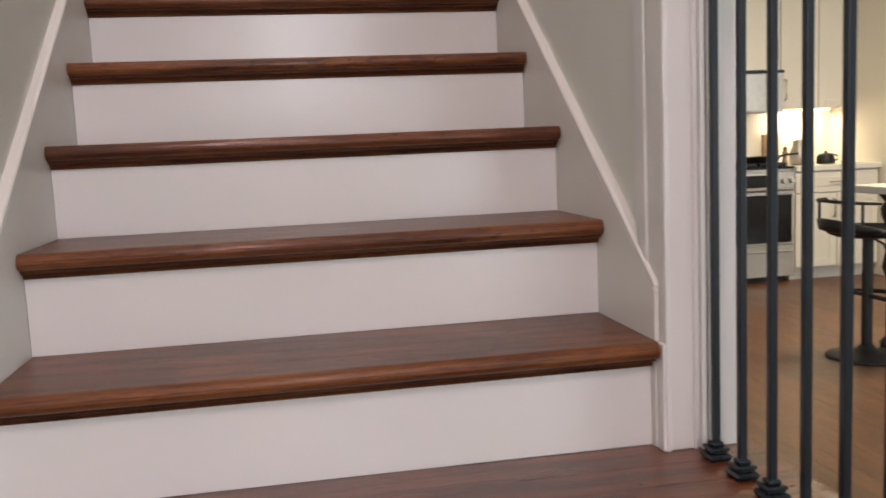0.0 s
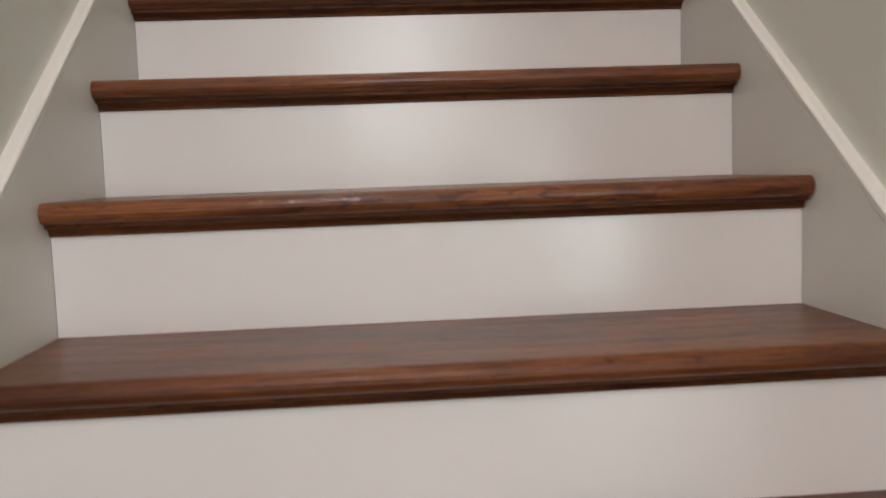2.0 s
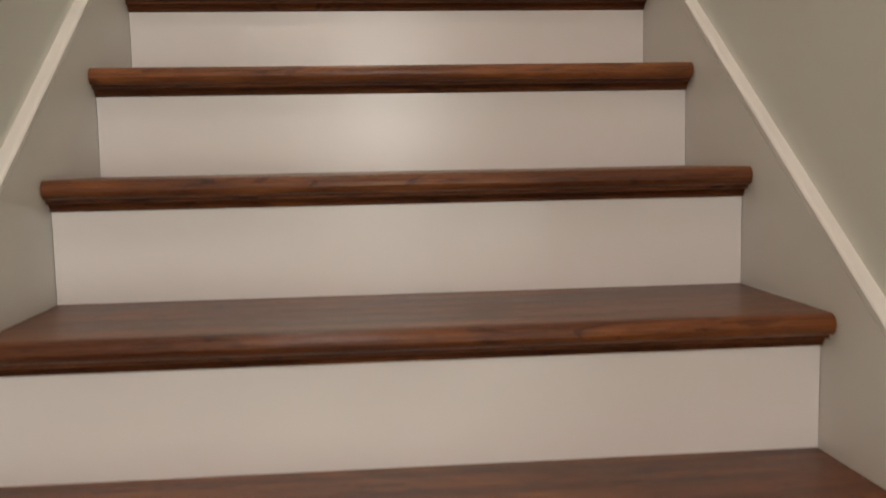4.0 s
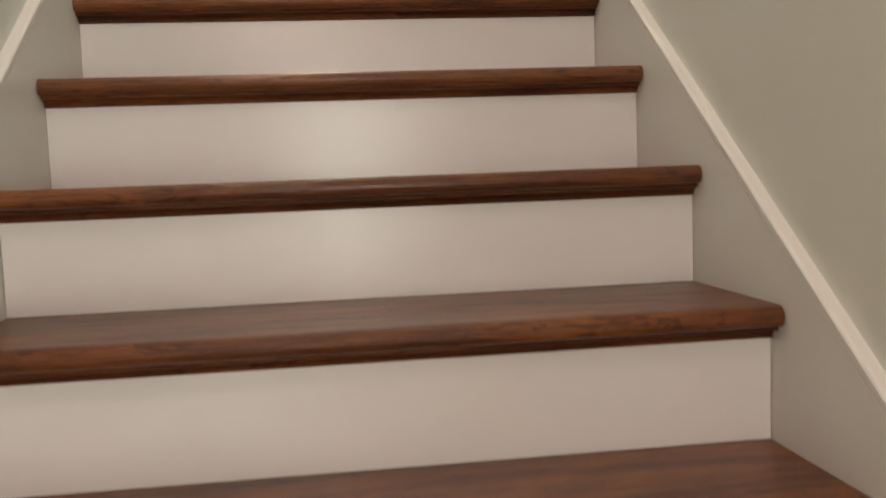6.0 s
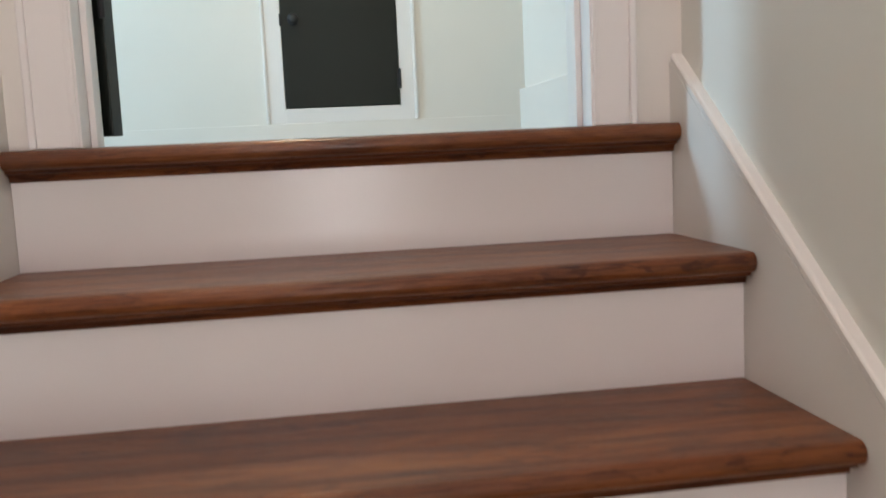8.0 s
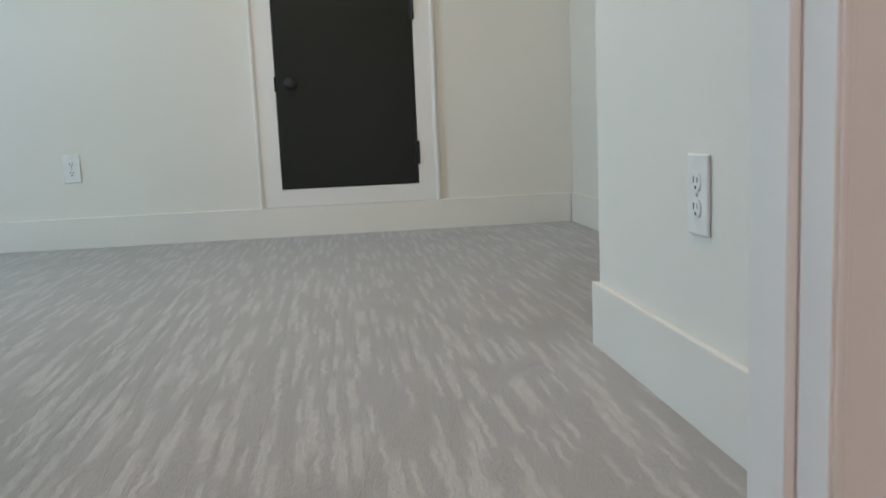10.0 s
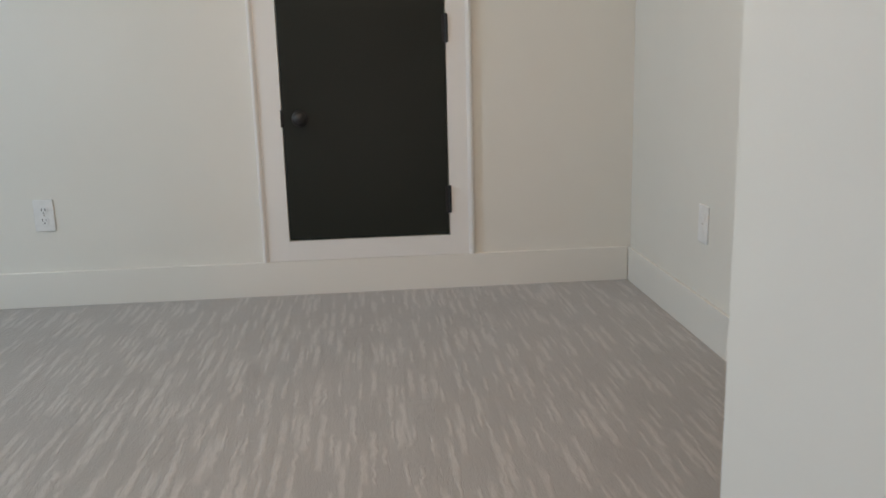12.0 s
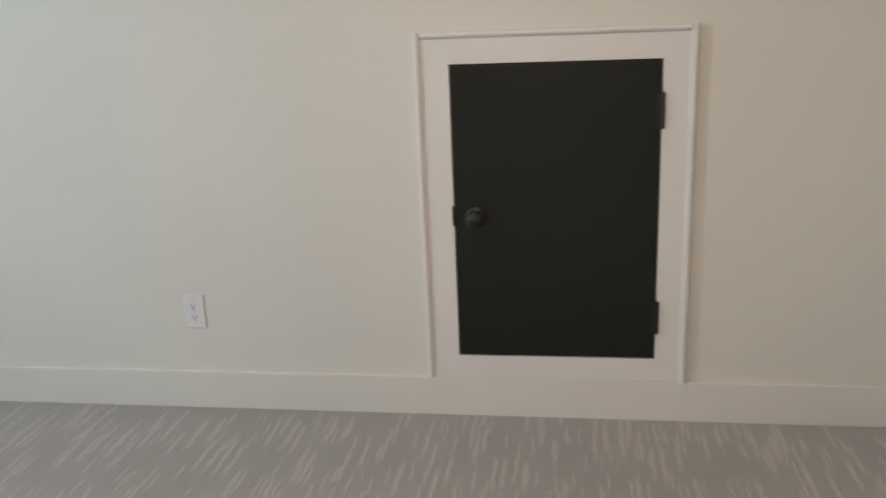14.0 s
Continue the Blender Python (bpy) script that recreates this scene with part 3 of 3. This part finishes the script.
# ---- electric outlets ----
def outlet(m, label, slot=SLOT):
    """Built facing -y at the origin, then placed by m."""
    ob = tagged(empty("electric_outlet", 0, 0, 0), label, "electric outlet", "wall outlets")
    part("cover_plate", box(-0.0365, -0.006, -0.060, 0.0365, 0.0, 0.060, 0.003, 3), PLASTIC, ob)
    for z in (0.0195, -0.0195):
        bm = bmesh.new()
        prof = [(0.0165 * math.cos(a), max(-0.0135, min(0.0135, 0.0165 * math.sin(a)))) for a in [2 * math.pi * i / 28 for i in range(28)]]
        add_prism(bm, [(u, v + z) for u, v in prof], "y", -0.0082, -0.0058)
        s = part("socket_face", bm, PLASTIC, ob)
        for x, h in ((-0.0063, 0.0048), (0.0063, 0.0040)):
            part("slot", box(x - 0.0012, -0.0086, z + 0.003 - h, x + 0.0012, -0.0080, z + 0.003 + h), slot, s)
        part("ground_hole", tube((0, -0.0086, z - 0.0085), (0, -0.0080, z - 0.0085), 0.0026), slot, s)
    part("screw", tube((0, -0.0068, 0), (0, -0.0058, 0), 0.003), STEEL, ob)
    ob.matrix_world = m
    return ob


outlet(pose(-1.128, YB - 0.0005, ZT + 0.353), "white duplex outlet on the back wall beside the access door")
outlet(pose(XN + 0.0125, 3.698, ZT + 0.357, 0, 0, -90), "white duplex outlet on the short wall by the doorway")
outlet(pose(XS + 0.0125, 5.697, ZT + 0.368, 0, 0, -90), "plain white outlet with pale slots on the boxed-out wall", PLASTIC)

# ---- windows that let the daylight in ----
def window(name, x0, y0, z0, x1, y1, z1, flat, label):
    """A white frame with one pane in a wall; flat: the wall's normal axis."""
    ob = tagged(empty(name, (x0 + x1) / 2, (y0 + y1) / 2, z0), label, "window", kind="structure")
    t = 0.05
    ym = (y0 + y1) / 2
    xm = (x0 + x1) / 2
    if flat == "x":
        for a, b, c, d in ((y0, y0 + t, z0, z1), (y1 - t, y1, z0, z1), (y0 + t, y1 - t, z0, z0 + t), (y0 + t, y1 - t, z1 - t, z1)):
            part("window_frame", box(xm - 0.03, a, c, xm + 0.03, b, d), TRIM_PAINT, ob)
        pane = part("pane", box(xm - 0.003, y0 + t, z0 + t, xm + 0.003, y1 - t, z1 - t), GLASS, ob)
    else:
        for a, b, c, d in ((x0, x0 + t, z0, z1), (x1 - t, x1, z0, z1), (x0 + t, x1 - t, z0, z0 + t), (x0 + t, x1 - t, z1 - t, z1)):
            part("window_frame", box(a, ym - 0.03, c, b, ym + 0.03, d), TRIM_PAINT, ob)
        pane = part("pane", box(x0 + t, ym - 0.003, z0 + t, x1 - t, ym + 0.003, z1 - t), GLASS, ob)
    pane.visible_shadow = False
    return ob


window("window_1", -3.34, WY0, WZ0, -3.2, WY1, WZ1, "x", "white framed window in the attic room")
window("window_2", -0.3, -6.12, 1.00, 0.5, -6.0, 3.20, "y", "tall white framed foyer window")
window("window_3", 1.72, -6.12, ZF + 0.2, 2.68, -6.0, 1.55, "y", "tall white framed side light in the hall")

# never in view; added to go with the side fill
window("window_4", 6.0, -1.7, 0.2, 6.12, -0.3, 1.7, "x", "unseen white framed window added on the hall's right")

# ---- kitchen beyond the railing ----
KY = 4.50
ZK = ZF - 0.058            # the worktop lies this much under the usual height
rg = tagged(empty("kitchen_range", 3.30, KY, ZF), "stainless steel range with a black oven door", "range")
RX0, RX1 = 2.872, 3.632
part("body", box(RX0, KY + 0.03, ZF + 0.04, RX1, 5.11, ZK + 0.905, 0.003), STEEL, rg)
part("plinth", box(RX0 + 0.03, KY + 0.07, ZF, RX1 - 0.03, 5.05, ZF + 0.04), BLACK, rg)
dr = part("oven_door", box(RX0 + 0.004, KY, ZF + 0.285, RX1 - 0.004, KY + 0.03, ZF + 0.683, 0.004), STEEL, rg)
part("oven_window", box(RX0 + 0.012, KY - 0.004, ZF + 0.300, RX1 - 0.022, KY + 0.002, ZF + 0.655, 0.003), BLACK_GLASS, dr, "black glass oven window")
part("door_handle", pipe([(RX0 + 0.05, KY, ZF + 0.695), (RX0 + 0.05, KY - 0.045, ZF + 0.70), (RX1 - 0.05, KY - 0.045, ZF + 0.70), (RX1 - 0.05, KY, ZF + 0.695)], 0.011), STEEL, dr)
wd = part("warming_drawer", box(RX0 + 0.004, KY, ZF + 0.045, RX1 - 0.004, KY + 0.03, ZF + 0.275, 0.004), STEEL, rg)
part("drawer_handle", pipe([(RX0 + 0.05, KY, ZF + 0.235), (RX0 + 0.05, KY - 0.04, ZF + 0.24), (RX1 - 0.05, KY - 0.04, ZF + 0.24), (RX1 - 0.05, KY, ZF + 0.235)], 0.010), STEEL, wd)
part("control_panel", box(RX0 + 0.002, KY - 0.012, ZK + 0.745, RX1 - 0.002, KY + 0.05, ZK + 0.885, 0.006), STEEL, rg)
part("display", box(3.15, KY - 0.0145, ZK + 0.772, 3.41, KY - 0.010, ZK + 0.862, 0.002), BLACK_GLASS, rg)
for x in (3.47, 3.535, 3.60, 2.93, 3.0):
    part("control_knob", tube((x, KY - 0.012, ZK + 0.815), (x, KY - 0.042, ZK + 0.815), 0.021, 0.018, 20), STEEL, rg)
part("cooktop", box(RX0, KY, ZK + 0.905, RX1, 5.11, ZK + 0.918, 0.003), BLACK_GLASS, rg)
for x0 in (2.91, 3.15, 3.39):
    gt = bmesh.new()
    for x in (x0, x0 + 0.1, x0 + 0.2):
        add_box(gt, x, KY + 0.06, ZK + 0.918, x + 0.012, KY + 0.54, ZK + 0.948, 0.002)
    for y in (KY + 0.06, KY + 0.30, KY + 0.528):
        add_box(gt, x0, y, ZK + 0.93, x0 + 0.212, y + 0.012, ZK + 0.946, 0.002)
    part("grate", gt, BLACK, rg, "black cast iron grate")

pan = tagged(empty("frying_pan", 3.49, KY + 0.2, ZK + 0.948), "black frying pan on the range", "pan")
part("bowl", lathe([(0.10, 0.0), (0.125, 0.008), (0.137, 0.042), (0.140, 0.044), (0.134, 0.044), (0.12, 0.012), (0.02, 0.008)], Matrix.Translation((3.48, KY + 0.2, ZK + 0.949))), BLACK, pan, "", True)
part("handle", pipe([(3.61, KY + 0.2, ZK + 0.985), (3.68, KY + 0.19, ZK + 1.0), (3.77, KY + 0.17, ZK + 1.005)], 0.009), BLACK, pan)


def base_cabinet(x0, x1, label):
    ob = tagged(empty("base_cabinet", (x0 + x1) / 2, KY, ZF), label, "cabinet", "kitchen base cabinets")
    part("body", box(x0, KY + 0.022, ZF + 0.09, x1, 5.11, ZK + 0.876), CABINET, ob)
    part("toe_kick", box(x0, KY + 0.08, ZF, x1, 5.05, ZF + 0.09), CABINET, ob)
    dw = part("drawer", box(x0 + 0.004, KY, ZK + 0.715, x1 - 0.004, KY + 0.021, ZK + 0.868, 0.003), CABINET, ob)
    part("drawer_panel", box(x0 + 0.055, KY - 0.003, ZK + 0.755, x1 - 0.055, KY + 0.002, ZK + 0.828, 0.0025), CABINET, dw)
    n = 2 if x1 - x0 > 0.5 else 1
    w = (x1 - x0) / n
    for i in range(n):
        a, b = x0 + i * w + 0.004, x0 + (i + 1) * w - 0.004
        dd = part("door", box(a, KY + 0.006, ZF + 0.10, b, KY + 0.021, ZK + 0.706, 0.002), CABINET, ob)
        for p in ((a, ZF + 0.10, a + 0.055, ZK + 0.706), (b - 0.055, ZF + 0.10, b, ZK + 0.706), (a + 0.055, ZF + 0.10, b - 0.055, ZF + 0.158), (a + 0.055, ZK + 0.648, b - 0.055, ZK + 0.706)):
            part("door_rail", box(p[0], KY, p[1], p[2], KY + 0.0062, p[3], 0.0015), CABINET, dd)
        hx = b - 0.03 if i == 0 else a + 0.03
        part("handle", pipe([(hx, KY, ZF + 0.47), (hx, KY - 0.028, ZF + 0.47), (hx, KY - 0.028, ZK + 0.66), (hx, KY, ZK + 0.66)], 0.005), BLACK, dd)
    part("drawer_handle", pipe([((x0 + x1) / 2 - 0.06, KY, ZK + 0.79), ((x0 + x1) / 2 - 0.06, KY - 0.028, ZK + 0.79), ((x0 + x1) / 2 + 0.06, KY - 0.028, ZK + 0.79), ((x0 + x1) / 2 + 0.06, KY, ZK + 0.79)], 0.005), STEEL, dw)
    return ob


base_cabinet(3.640, 4.325, "cream shaker base cabinet under the white counter")
base_cabinet(2.17, 2.865, "cream shaker base cabinet beside the range")
tagged(finish("countertop", box(3.638, KY - 0.02, ZK + 0.877, 4.339, 5.119, ZK + 0.915, 0.004), COUNTER), "white stone countertop on the base cabinet", "countertop")
tagged(finish("countertop", box(2.15, KY - 0.02, ZK + 0.877, 2.87, 5.119, ZK + 0.915, 0.004), COUNTER), "white stone countertop beside the range", "countertop")


def wall_cabinet(x0, x1, z0, z1, label):
    y = 4.79
    ob = tagged(empty("wall_cabinet", (x0 + x1) / 2, y, z0), label, "cabinet", "kitchen wall cabinets")
    part("body", box(x0, y + 0.021, z0, x1, 5.119, z1), CABINET, ob)
    n = 2 if x1 - x0 > 0.5 else 1
    w = (x1 - x0) / n
    for i in range(n):
        a, b = x0 + i * w + 0.003, x0 + (i + 1) * w - 0.003
        dd = part("door", box(a, y + 0.006, z0 + 0.003, b, y + 0.0205, z1 - 0.003, 0.002), CABINET, ob)
        for p in ((a, z0 + 0.003, a + 0.055, z1 - 0.003), (b - 0.055, z0 + 0.003, b, z1 - 0.003), (a + 0.055, z0 + 0.003, b - 0.055, z0 + 0.06), (a + 0.055, z1 - 0.06, b - 0.055, z1 - 0.003)):
            part("door_rail", box(p[0], y, p[1], p[2], y + 0.0062, p[3], 0.0015), CABINET, dd)
        if z1 - z0 > 0.6:
            hx = a + 0.03 if i == 0 else b - 0.03
            part("handle", pipe([(hx, y, z0 + 0.07), (hx, y - 0.028, z0 + 0.07), (hx, y - 0.028, z0 + 0.22), (hx, y, z0 + 0.22)], 0.006), STEEL, dd)
    return ob


wall_cabinet(3.695, 4.335, 0.712, 1.85, "cream shaker wall cabinet with steel handles")
wall_cabinet(2.935, 3.692, 1.010, 1.85, "cream shaker wall cabinet above the hood")
hood = tagged(empty("microwave_hood", 3.36, 4.76, 0.75), "grey microwave hood above the range", "microwave")
part("body", box(2.938, 4.74, 0.690, 3.690, 5.119, 1.005, 0.004), STEEL, hood)
part("door", box(2.94, 4.725, 0.702, 3.53, 4.741, 0.978, 0.004), STEEL, hood)
part("top_grille", box(2.94, 4.722, 0.982, 3.688, 4.742, 1.004, 0.002), BLACK, hood)
part("handle", pipe([(3.55, 4.74, 0.73), (3.55, 4.70, 0.74), (3.55, 4.70, 0.94), (3.55, 4.74, 0.95)], 0.008), STEEL, hood)
tagged(finish("under_cabinet_lamp", box(3.75, 5.02, 0.700, 4.27, 5.06, 0.7115, 0.002), LAMP), "warm light strip under the wall cabinet", "lamp")
outlet(pose(3.946, 5.1195, 0.497), "white outlet on the kitchen wall")

# things on the counter
kt = tagged(empty("kettle", 4.045, 4.74, ZK + 0.916), "small black kettle on the counter", "kettle")
part("body", lathe([(0.055, 0), (0.066, 0.004), (0.068, 0.03), (0.060, 0.065), (0.045, 0.078), (0.012, 0.082), (0.010, 0.095), (0.004, 0.098)], Matrix.Translation((4.045, 4.74, ZK + 0.916))), BLACK, kt, "", True)
part("handle", pipe([(4.105, 4.74, ZK + 0.985), (4.145, 4.74, ZK + 0.975), (4.15, 4.74, ZK + 0.945), (4.11, 4.74, ZK + 0.93)], 0.006), BLACK, kt)
cm = tagged(empty("coffee_pot", 3.90, 4.80, ZK + 0.916), "glass and black coffee pot on the counter", "coffee pot")
part("jug", lathe([(0.06, 0), (0.075, 0.01), (0.072, 0.08), (0.045, 0.15), (0.047, 0.18), (0.040, 0.19), (0.01, 0.192)], Matrix.Translation((3.87, 4.82, ZK + 0.916))), STEEL, cm, "", True)
part("handle", pipe([(3.91, 4.82, ZK + 1.10), (3.96, 4.82, ZK + 1.085), (3.97, 4.82, ZK + 1.02), (3.945, 4.82, ZK + 0.97)], 0.009), BLACK, cm)
tagged(finish("cutting_board", box(3.70, 5.05, ZK + 0.917, 3.84, 5.07, ZK + 1.16, 0.004), BOARD), "pale wooden cutting board against the kitchen wall", "cutting board")
tagged(finish("pepper_mill", lathe([(0.022, 0), (0.024, 0.005), (0.018, 0.05), (0.021, 0.10), (0.014, 0.115), (0.018, 0.13), (0.005, 0.145)], Matrix.Translation((3.69, 4.72, ZK + 0.916))), BOARD), "turned wooden pepper mill on the counter", "pepper mill")

# bar stool and the table end
SX, SY = 2.690, 2.385
st = tagged(empty("bar_stool", SX, SY, ZF), "black swivel bar stool with a low open back", "bar stool")
at = lambda z: Matrix.Translation((SX, SY, z))
part("base", lathe([(0.185, 0.0), (0.188, 0.006), (0.17, 0.014), (0.08, 0.022), (0.045, 0.04), (0.03, 0.06), (0.02, 0.064)], at(ZF + 0.001)), BLACK, st, "round black base plate", True)
part("column", tube((SX, SY, ZF + 0.05), (SX, SY, 0.025), 0.026), BLACK, st)
ringp = [(SX + 0.155 * math.cos(a), SY - 0.02 + 0.155 * math.sin(a), -0.27) for a in [-math.pi / 2 + math.pi * i / 14 for i in range(15)]]
part("footrest", pipe([(SX, SY - 0.02, -0.27)] + ringp + [(SX, SY + 0.02, -0.27)], 0.011), BLACK, st)
part("seat", lathe([(0.08, 0.0), (0.15, 0.004), (0.185, 0.018), (0.196, 0.040), (0.186, 0.048), (0.16, 0.034), (0.05, 0.026), (0.01, 0.025)], at(0.020)), BLACK, st, "dished black seat", True)
arc = [math.radians(112 + 136 * i / 20) for i in range(21)]
part("backrest", pipe([(SX + 0.225 * math.cos(a), SY + 0.225 * math.sin(a), 0.203 - 0.0008 * abs(i - 10)) for i, a in enumerate(arc)], 0.0085), BLACK, st, "thin curved black back rail")
bk = bmesh.new()
shell = []
for i, a in enumerate(arc):
    lift = 0.050 * math.cos(math.pi * (i - 10) / 22)
    shell.append([bk.verts.new((SX + r * math.cos(a), SY + r * math.sin(a), z)) for r, z in ((0.178, 0.042), (0.222, 0.058), (0.232, 0.066 + lift), (0.222, 0.068 + lift), (0.200, 0.064), (0.172, 0.054))])
for a, b in zip(shell, shell[1:]):
    for i in range(6):
        bk.faces.new((a[i], a[(i + 1) % 6], b[(i + 1) % 6], b[i]))
bk.faces.new(shell[0])
bk.faces.new(list(reversed(shell[-1])))
part("back_shell", bk, BLACK, st, "low curved black back shell", True)
for a in (arc[3], arc[17]):
    part("back_post", pipe([(SX + 0.224 * math.cos(a), SY + 0.224 * math.sin(a), z) for z in (0.08, 0.14, 0.20)], 0.007), BLACK, st)
part("lever", pipe([(SX + 0.02, SY, 0.012), (SX + 0.07, SY - 0.02, -0.02), (SX + 0.11, SY - 0.02, -0.10)], 0.006), BLACK, st)

tb = tagged(empty("counter_table", 3.4, 2.6, ZF), "white topped counter table on a turned black leg", "table")
part("tabletop", box(2.752, 2.16, 0.219, 4.3, 2.585, 0.259, 0.008, 3), COUNTER, tb)
for x in (2.915, 4.12):
    part("leg", lathe([(0.05, 0), (0.055, 0.03), (0.03, 0.06), (0.028, 0.35), (0.05, 0.42), (0.035, 0.50), (0.032, 0.62), (0.055, 0.68), (0.060, 0.72), (0.04, 0.75), (0.07, 0.79), (0.072, 0.799)], Matrix.Translation((x, 2.50, ZF + 0.0005)) @ Matrix.Diagonal((1, 1, 0.993, 1))), BLACK, tb, "turned black leg", True)

# ---- oak boards of the main floor ----
floor = tagged(empty("floor", 2.5, 1.0, ZF), "honey coloured oak floor boards", "floor", kind="structure")
BW = 0.0826
shared = {}
for i in range(62):
    x = 0.735 + BW * i
    if x > 5.9:
        break
    y = -5.99 + (i * 0.77) % 2.0
    cuts = [-5.99] + [y + 2.1 * k for k in range(1, 7) if -5.5 < y + 2.1 * k < 5.0] + [5.119]
    for a, b in zip(cuts, cuts[1:]):
        key = round(b - a, 3)
        if key not in shared:
            bm = box(0, 0.0003, -0.012, BW - 0.0003, b - a - 0.0003, 0.0, 0.0005, 1)
            me = bpy.data.meshes.new("floor_board")
            bm.to_mesh(me)
            bm.free()
            me.materials.append(HONEY)
            shared[key] = me
        ob = new("floor_board", shared[key])
        ob.location = (x, a, ZF)
        ob.parent = floor
for i in range(17):
    x = -0.67 + BW * i
    bm = box(max(x, -XW + 0.001), -5.99, ZF - 0.012, x + BW - 0.0008, LANDY - 0.45, ZF, 0.0009, 1)
    finish("floor_board", bm, HONEY, floor)
